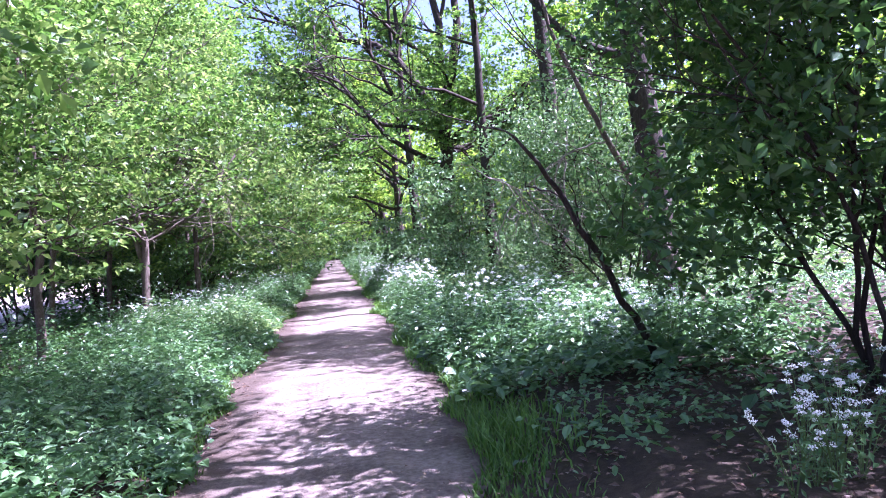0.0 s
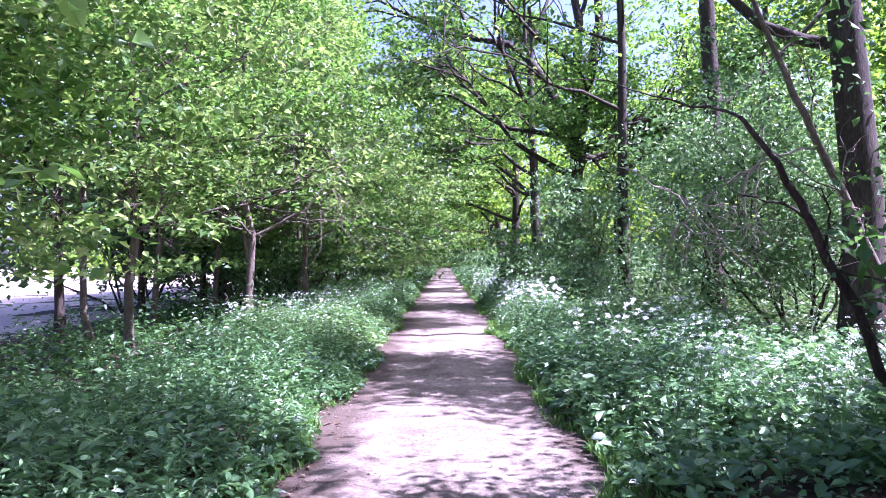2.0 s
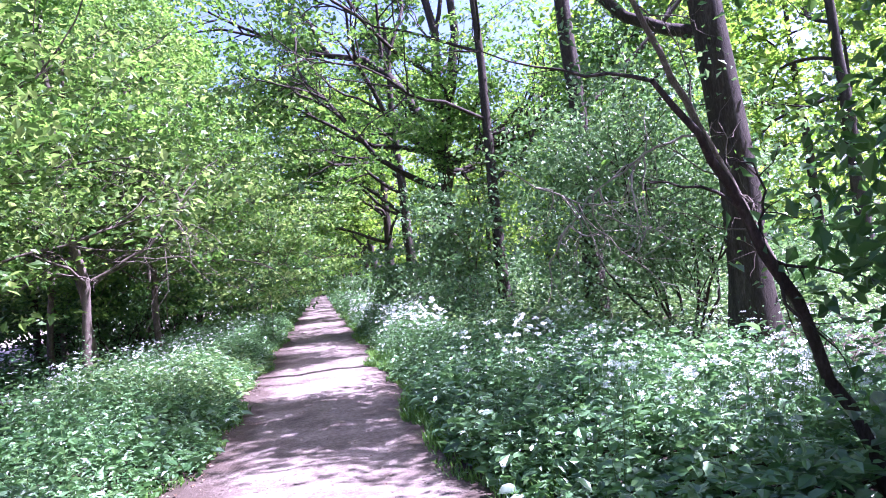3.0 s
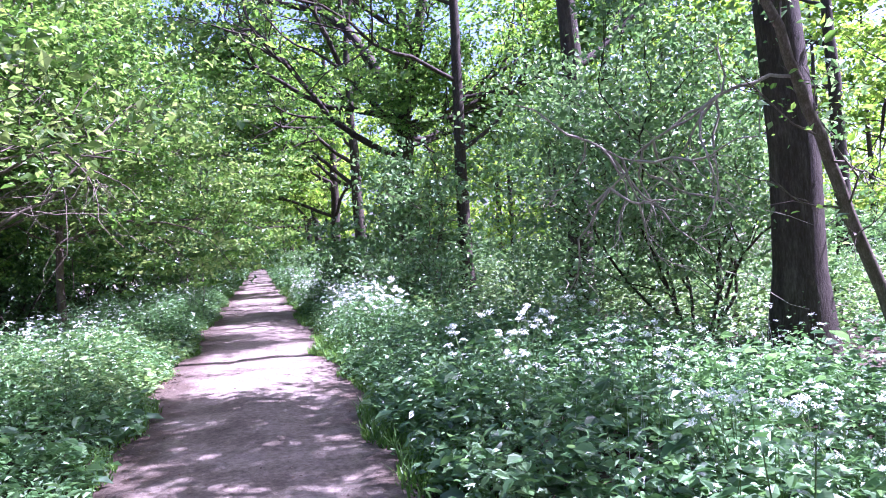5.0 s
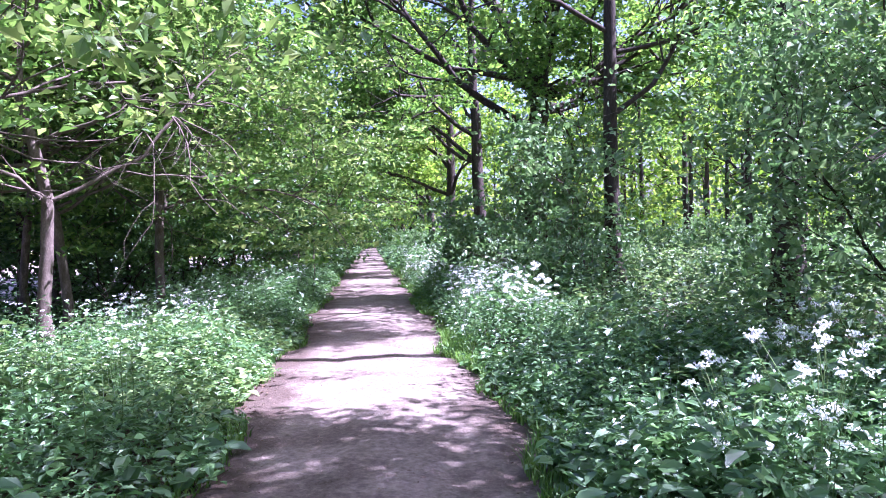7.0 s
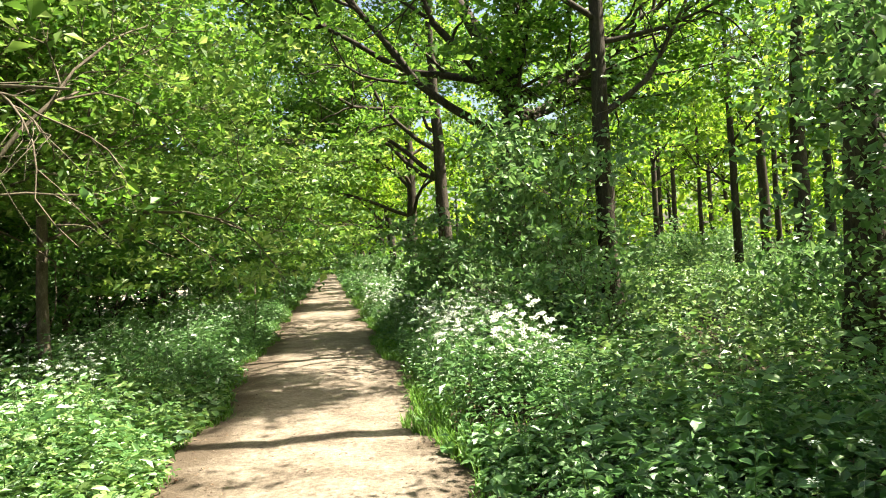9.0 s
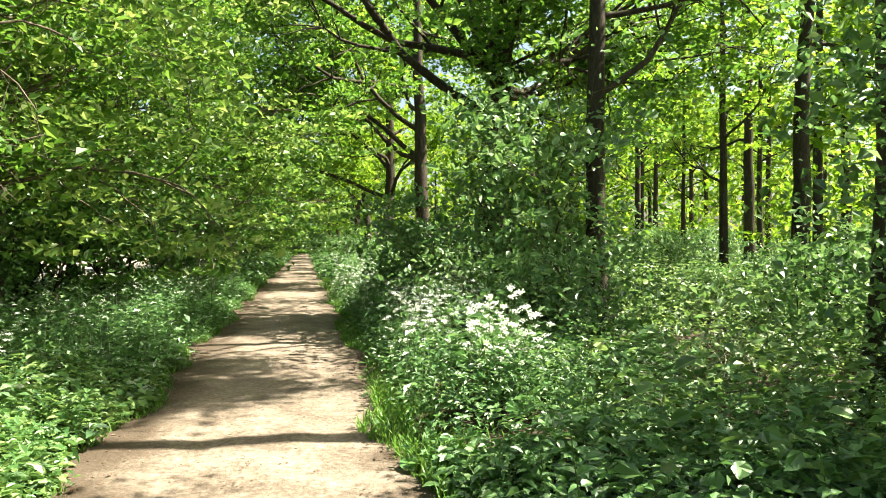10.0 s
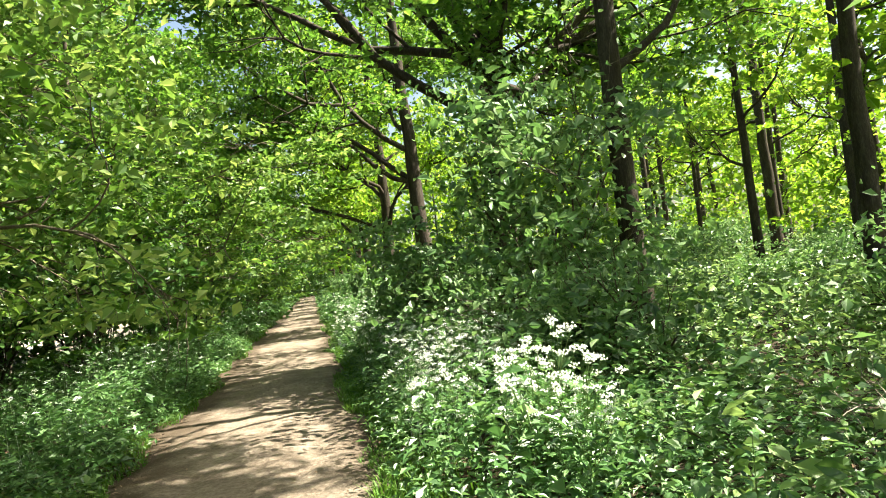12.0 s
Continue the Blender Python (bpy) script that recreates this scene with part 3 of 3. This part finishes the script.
r = np.random.default_rng(77)
canes = [cane(700, 1.6, DEAD_WOOD, "dead_cane", "dry pale bramble cane arching over the herbs"), cane(701, 1.2, BARK_PALE, "bramble_cane", "brown bramble cane arching over the herbs")]
for k in range(46):
    x, y = (3.9 + r.normal() * 0.35, 15.9 + r.normal() * 0.35) if k < 12 else (r.uniform(2.6, 8.5), r.uniform(10.5, 22))
    m = pose(x, y, float(ground_z(np.array(x), np.array(y))), 0, 0, r.uniform(0, 360))
    if k < 2:
        canes[k].matrix_basis = m
    else:
        copy_thing(canes[k % 2], m @ Matrix.Scale(r.uniform(0.7, 1.2), 4))

# ---- herbs ----
def herb_bed(name, label, material, region, count, height, leaf, per, seed, fine=True, width=0.16, up=1.7, keep=None, aspect=0.62):
    """A bed of leafy stems, too many to count."""
    r = np.random.default_rng(seed)
    x, y = r.uniform(region[0], region[1], count), r.uniform(region[2], region[3], count)
    if keep is not None:
        ok = keep(x, y, r)
        x, y = x[ok], y[ok]
    n = len(x)
    clump = 0.66 + 0.42 * np.sin(x * 1.9 + 2 * np.sin(y * 0.8)) * np.sin(y * 1.6 + x) + 0.3 * np.sin(x * 5.3 + 1.7 * np.sin(y * 2.1)) * np.sin(y * 4.7 - x)
    side = np.abs(x) - np.where(x < 0, path_edge(y, 1.0), path_edge(y, 2.6))
    h = height * np.clip(clump + r.normal(size=n) * 0.2, 0.18, 1.5) * np.where(y < 110, np.clip(0.25 + side * 1.3, 0.2, 1), 1)
    z0 = ground_z(x, y)
    u = r.random((n, per)) ** 0.7
    turn = r.uniform(0, 2 * np.pi, (n, per))
    out = np.stack([np.cos(turn), np.sin(turn), 0.25 + 0 * turn], -1)
    p = np.stack([np.repeat(x[:, None], per, 1), np.repeat(y[:, None], per, 1), z0[:, None] + 0.04 + u * h[:, None]], -1)
    p += out * (np.abs(r.normal(size=(n, per))) * width * 1.3 * (1.15 - 0.55 * u))[..., None] * (1, 1, 0.25)
    size = (leaf * (1.25 - 0.6 * u) * np.exp(r.normal(size=(n, 1)) * 0.25)).ravel()
    p, out = p.reshape(-1, 3), out.reshape(-1, 3)
    edge = np.where(p[:, 0] < 0, path_edge(p[:, 1], 1.0), path_edge(p[:, 1], 2.6))
    ok = (np.abs(p[:, 0]) > edge - 0.2 * r.random(len(p)) ** 2) | (p[:, 1] > 118)
    g = Geo()
    leaves(g, p[ok], size[ok], r, up, aspect, fine, out[ok])
    return tagged(part(name, g, material), label, "plants", kind="stuff")


def thin_out(near, far):
    return lambda x, y, r: r.random(len(x)) < np.interp(np.abs(x), [near, far], [1, 0.25])


NETTLES, LOW, LACE = "nettles and low leafy herbs along the verge", "green herb layer covering the woodland floor", "feathery cow parsley leaves along the verge"
herb_bed("verge_herbs", NETTLES, LEAF_HERB, (1.15, 5.2, 4.8, 11), 1600, 0.62, 0.115, 9, 301)
herb_bed("verge_herbs", NETTLES, LEAF_HERB, (1.5, 5.0, 2.4, 5.0), 170, 0.32, 0.08, 8, 323)
herb_bed("verge_herbs", NETTLES, LEAF_HERB, (1.15, 4.0, 10, 15), 1000, 0.6, 0.105, 9, 316)
herb_bed("feathery_herbs", LACE, LEAF_HERB, (1.2, 5.5, 6, 16), 1500, 0.75, 0.062, 21, 317, False, 0.2, aspect=0.4)
herb_bed("feathery_herbs", LACE, LEAF_HERB, (1.25, 3.6, 15.5, 34), 2300, 0.95, 0.081, 18, 302, False, 0.22, aspect=0.45)
herb_bed("verge_herbs", NETTLES, LEAF_HERB, (1.5, 4.6, 16, 40), 1500, 0.9, 0.15, 8, 319, False)
herb_bed("brambles", "arching pale green brambles under the trees", LEAF_BRAMBLE, (2.4, 12, 11.8, 30), 3700, 0.95, 0.105, 10, 303, True, 0.25)
herb_bed("wood_herbs", LOW, LEAF_HERB, (5.5, 16, -6, 13), 2600, 0.42, 0.11, 8, 304, False, 0.2)
herb_bed("wood_herbs", LOW, LEAF_BRAMBLE, (4, 40, 26, 90), 7000, 1.0, 0.26, 8, 305, False, 0.5)
herb_bed("wood_herbs", LOW, LEAF_BRAMBLE, (12, 45, -14, 30), 5000, 0.9, 0.24, 8, 306, False, 0.5)
herb_bed("verge_herbs", NETTLES, LEAF_HERB, (-4.2, -1.1, -1.5, 12), 1900, 0.6, 0.119, 8, 307)
herb_bed("feathery_herbs", LACE, LEAF_HERB, (-4.4, -1.2, 3, 16), 1900, 0.85, 0.062, 19, 320, False, 0.2, aspect=0.4)
# sun on this verge is partly put into paler, upturned leaves
herb_bed("verge_herbs", "low herbs in the sun patch, leaves pale and upturned to look brighter", LEAF_BRAMBLE, (-3.8, -1.3, 12.4, 18.4), 1500, 0.6, 0.105, 9, 325, True, 0.16, 2.2)
herb_bed("feathery_herbs", LACE, LEAF_HERB, (-4.4, -1.2, 14, 36), 2600, 0.9, 0.081, 16, 308, False, 0.2, aspect=0.45)
herb_bed("verge_herbs", NETTLES, LEAF_HERB, (-4.4, -1.4, 14, 45), 1800, 0.7, 0.15, 8, 321, False)
herb_bed("verge_herbs", NETTLES, LEAF_HERB, (-4.5, -1.0, 45, 110), 2600, 0.8, 0.275, 7, 309, False, 0.3)
herb_bed("verge_herbs", NETTLES, LEAF_HERB, (1.0, 4.5, 40, 110), 2600, 0.9, 0.275, 7, 310, False, 0.3)
herb_bed("wood_herbs", "tall herbs and bushes where the path is lost to sight", LEAF_HERB, (-7, 7, 117, 133), 700, 3.2, 0.45, 14, 322, False, 0.7, keep=lambda x, y, r: (np.abs(x) > 1.3) | (y > 121))
herb_bed("wood_herbs", "tall dark herbs along the edge of the field", LEAF_SHADE, (-8.6, -5.2, 19, 32), 320, 1.2, 0.13, 16, 324, False, 0.28)
herb_bed("wood_herbs", "scattered herbs along the edge of the field", LEAF_HERB, (-9.0, -5.2, 2, 19), 170, 1.2, 0.11, 14, 326, False, 0.25)
herb_bed("wood_herbs", "dark herbs under the young trees", LEAF_SHADE, (-8.5, -4, -6, 60), 3600, 0.38, 0.13, 8, 311, False, 0.2)


def grass_bed(region, count, height, seed):
    r = np.random.default_rng(seed)
    y = r.uniform(region[2], region[3], count)
    side = np.where(r.random(count) < 0.5, -1.0, 1.0) if region[0] is None else np.full(count, region[0])
    edge = np.where(side < 0, path_edge(y, 1.0), path_edge(y, 2.6))
    x = side * (edge - 0.1 + np.abs(r.normal(size=count)) * region[1])
    z = ground_z(x, y)
    h = height * r.uniform(0.4, 1.2, count) * (0.65 + 0.35 * np.sin(y * 1.7 + side) * np.sin(y * 0.6))
    a = r.uniform(0, 6.28, count)
    d, w = np.stack([np.cos(a), np.sin(a), 0 * a], -1), 0.006 + 0.004 * r.random(count)
    s = np.stack([-np.sin(a), np.cos(a), 0 * a], -1) * w[:, None]
    b = np.stack([x, y, z - 0.02], -1)
    m1 = b + d * (h * 0.18)[:, None] + np.array([0, 0, 1]) * (h * 0.6)[:, None]
    t = b + d * (h * r.uniform(0.3, 0.8, count))[:, None] + np.array([0, 0, 1]) * (h * 0.95)[:, None]
    k = np.arange(count)[:, None]
    g = Geo()
    g.add(np.stack([b - s, b + s, m1 + s * 0.8, m1 - s * 0.8, t], 1).reshape(-1, 3), k * 5 + [0, 1, 2, 3])
    g.f.append(k * 5 + [3, 2, 4])
    return tagged(part("verge_grass", g, GRASS), "fresh green grass fringing the footpath", "grass", kind="stuff")


grass_bed((1.0, 0.36, 0.5, 30), 15000, 0.27, 401)
grass_bed((-1.0, 0.33, 0.0, 30), 11000, 0.2, 402)
grass_bed((None, 0.3, 30, 90), 9000, 0.4, 403)


def litter_bed(count, seed):
    r = np.random.default_rng(seed)
    x, y = r.uniform(-7, 8, count), -4 + 36 * r.random(count) ** 1.3
    ok = (np.abs(x) > 1.05) | (r.random(count) < 0.5 + 0.5 * (np.abs(x) > 0.85))
    x, y = x[ok], y[ok]
    g = Geo()
    z = np.where(np.abs(x) < 1.25, 0.02, ground_z(x, y) + 0.025)
    leaves(g, np.stack([x, y, z], -1), np.where(np.abs(x) < 1.2, 0.028, 0.06), r, 4.0)
    return tagged(part("leaf_litter", g, LITTER), "dry brown fallen leaves on the ground", "leaves", kind="stuff")


litter_bed(36000, 411)


# ---- cow parsley ----
def cow_parsley(seed, height, heads):
    r = np.random.default_rng(seed)
    home = base_of("cow_parsley", 0, 0, 0, "cow parsley with lacy white flower heads", "plant", "cow parsley along the path")
    tips = []
    for k in range(heads):
        a, g = r.uniform(0, 6.28), Geo()
        d = np.array([np.cos(a), np.sin(a), 0]) * r.uniform(0.08, 0.36)
        top = d + np.array([0, 0, height * r.uniform(0.5, 1.05)])
        tube(g, [(0.02 * d[0], 0.02 * d[1], -0.04), top * 0.5 - d * 0.2, top], (0.006, 0.004, 0.0025), 3)
        tips.append((top, part("stem", g, STALK, home)))
    for top, stem in tips:
        g = Geo()
        rad = r.uniform(0.025, 0.05)
        for q in range(15):
            b, rr = q * 2.4, rad * math.sqrt((q + 0.4) / 15)
            c = top + np.array([np.cos(b) * rr, np.sin(b) * rr, 0.035 - 7.0 * rr * rr + r.normal() * 0.008])
            e = np.linspace(0, 2 * np.pi, 5, endpoint=False) + r.random()
            size = r.uniform(0.006, 0.01)
            v = np.vstack([c + (0, 0, 0.01), c + np.stack([np.cos(e) * size, np.sin(e) * size, r.normal(size=5) * 0.004], -1)])
            i = np.arange(5)
            g.add(v, np.stack([0 * i, i + 1, (i + 1) % 5 + 1], -1))
            g.add([top, top + (0.002, 0, 0), c], [[0, 1, 2]])
        part("flower_head", g, PETAL, stem, "flat lacy white flower head")
    g = Geo()
    n = 70
    a, rr, z = r.uniform(0, 6.28, n), r.uniform(0.02, 0.3, n), height * r.uniform(0.08, 0.7, n)
    leaves(g, np.stack([np.cos(a) * rr, np.sin(a) * rr, z], -1), 0.075, r, 1.0, 0.4)
    part("leaves", g, LEAF_HERB, home)
    return home


kinds = [cow_parsley(500 + k, h, n) for k, (h, n) in enumerate(((0.85, 11), (0.72, 9), (0.92, 13), (0.62, 10)))]
r = np.random.default_rng(55)
plots = [(2.1, 16.6, 0.15, 0.2, 8), (2.5, 9.4, 0.4, 0.5, 7), (1.9, 18.8, 0.35, 1.2, 20), (2.1, 22.5, 0.4, 1.6, 22), (2.1, 27.0, 0.5, 2.0, 24), (2.2, 33, 0.5, 2.5, 18), (3.7, 12.2, 0.4, 0.4, 6),
         (2.65, 1.75, 0.2, 0.2, 7), (3.1, 6.6, 0.5, 0.6, 9), (-3.3, 16.8, 0.5, 1.2, 9), (-3.4, 20.5, 0.5, 1.6, 6), (-2.8, 26, 0.5, 2.0, 5), (-3.6, 12.4, 0.4, 1.0, 3)]
first = list(kinds)
for cx, cy, sx, sy, count in plots:
    for k in range(count):
        x, y = cx + r.normal() * sx, cy + r.normal() * sy
        x = math.copysign(max(abs(x), 1.4), cx)
        z = float(ground_z(np.array(x), np.array(y)))
        if first:
            ob = first.pop()
            ob.matrix_basis = pose(x, y, z, 0, 0, r.uniform(0, 360))
        else:
            copy_thing(kinds[int(r.integers(0, 4))], pose(x, y, z, r.normal() * 5, r.normal() * 5, r.uniform(0, 360)) @ Matrix.Scale(r.uniform(0.8, 1.15) * (0.68 if cy < 2 else 1.0), 4))


def umbel_bed(region, count, height, seed):
    """The lacy white heads of the parsley beds, beyond counting, on thin stalks."""
    r = np.random.default_rng(seed)
    x, y = r.uniform(region[0], region[1], count), r.uniform(region[2], region[3], count)
    ok = np.sin(x * 2.3 + 1.9 * np.sin(y * 0.9)) + np.sin(y * 1.9 - x) + r.normal(size=count) * 0.6 > 0.1
    g = Geo()
    for a, b, c in zip(x[ok], y[ok], ground_z(x[ok], y[ok])):
        top = np.array([a, b, c + height * r.uniform(0.6, 1.1)])
        foot = np.array([a + r.normal() * 0.05, b + r.normal() * 0.05, c - 0.02])
        g.add([foot, foot + (0.005, 0, 0), top], [[0, 1, 2]])
        m, rad = 12, r.uniform(0.025, 0.045)
        q = np.arange(m)
        rr = rad * np.sqrt((q + 0.4) / m)
        e = top + np.stack([np.cos(q * 2.4) * rr, np.sin(q * 2.4) * rr, 0.03 - 7 * rr * rr + r.normal(size=m) * 0.006], -1)
        w = np.linspace(0, 2 * np.pi, 5, endpoint=False)
        ring = np.stack([np.cos(w), np.sin(w), 0 * w], -1) * r.uniform(0.006, 0.01, (m, 1, 1)) + r.normal(size=(m, 5, 3)) * 0.002
        g.add((e[:, None] + ring).reshape(-1, 3), q[:, None] * 5 + np.arange(5))
    return tagged(part("parsley_flowers", g, PETAL), "lacy white flower heads over the parsley leaves", "flowers", kind="stuff")


umbel_bed((1.5, 2.9, 17, 27), 900, 0.95, 801)
umbel_bed((1.5, 3.2, 27, 48), 900, 1.0, 802)
umbel_bed((-4.4, -2.2, 12, 20), 420, 0.85, 803)
umbel_bed((-4.2, -1.8, 20, 40), 420, 0.9, 804)
umbel_bed((2.2, 5.2, 6.0, 12), 420, 0.72, 805)


# ---- broad-leaved plants close to the path, leaf by leaf ----
def nettle(seed, height, pairs, size):
    r = np.random.default_rng(seed)
    home = base_of("nettle", 0, 0, 0, "upright nettle with broad toothed green leaves", "plant", "nettles beside the path")
    g = Geo()
    tube(g, [(0, 0, -0.04), (0.01, 0.01, height * 0.5), (0.03, 0.0, height)], (0.005, 0.004, 0.002), 4)
    part("stem", g, STALK, home)
    g = Geo()
    t = np.array([0, 0.12, 0.35, 0.65, 0.88, 1.0])
    w = np.array([0.0, 0.2, 0.3, 0.2, 0.08, 0.0])
    z = 0.1 * np.sin(t * 2.4) - 0.35 * t ** 2
    mid = np.stack([t, 0 * t, z], -1)
    v = np.vstack([mid, mid[1:-1] + np.stack([0 * w, w, w * 0.25], -1)[1:-1], mid[1:-1] + np.stack([0 * w, -w, w * 0.25], -1)[1:-1]])
    g.add(v, [[0, 1, 6]])
    g.f += [np.array([[k, k + 1, k + 6, k + 5]]) for k in (1, 2, 3)][:3] + [np.array([[4, 5, 9]]), np.array([[1, 0, 10]])] + [np.array([[k + 1, k, k + 9, k + 10]]) for k in (1, 2, 3)] + [np.array([[5, 4, 13]])]
    blade = mesh_of("leaf", g, LEAF_HERB)
    for k in range(pairs):
        a0 = k * 1.57 + r.normal() * 0.2
        h = height * (0.25 + 0.75 * k / (pairs - 1))
        for a in (a0, a0 + math.pi):
            leaf = new("leaf", blade)
            leaf.parent = home
            leaf.matrix_basis = pose(0.015, 0, h, r.normal() * 10, -10 + r.normal() * 14, math.degrees(a)) @ Matrix.Scale(size * (1.15 - 0.6 * k / pairs) * r.uniform(0.8, 1.15), 4)
    return home


kinds = [nettle(600 + k, h, n, s) for k, (h, n, s) in enumerate(((0.62, 6, 0.11), (0.5, 5, 0.105), (0.75, 7, 0.1)))]
first = list(kinds)
r = np.random.default_rng(66)
for k in range(110):
    if k < 70:
        x, y = 1.45 + abs(r.normal()) * 1.1, r.uniform(5.0, 15.0)
    else:
        x, y = -1.75 - abs(r.normal()) * 0.7, r.uniform(2.5, 16.5)
    z = float(ground_z(np.array(x), np.array(y)))
    if first:
        first.pop().matrix_basis = pose(x, y, z, 0, 0, r.uniform(0, 360))
    else:
        copy_thing(kinds[k % 3], pose(x, y, z, r.normal() * 6, r.normal() * 6, r.uniform(0, 360)) @ Matrix.Scale(r.uniform(0.8, 1.2), 4))
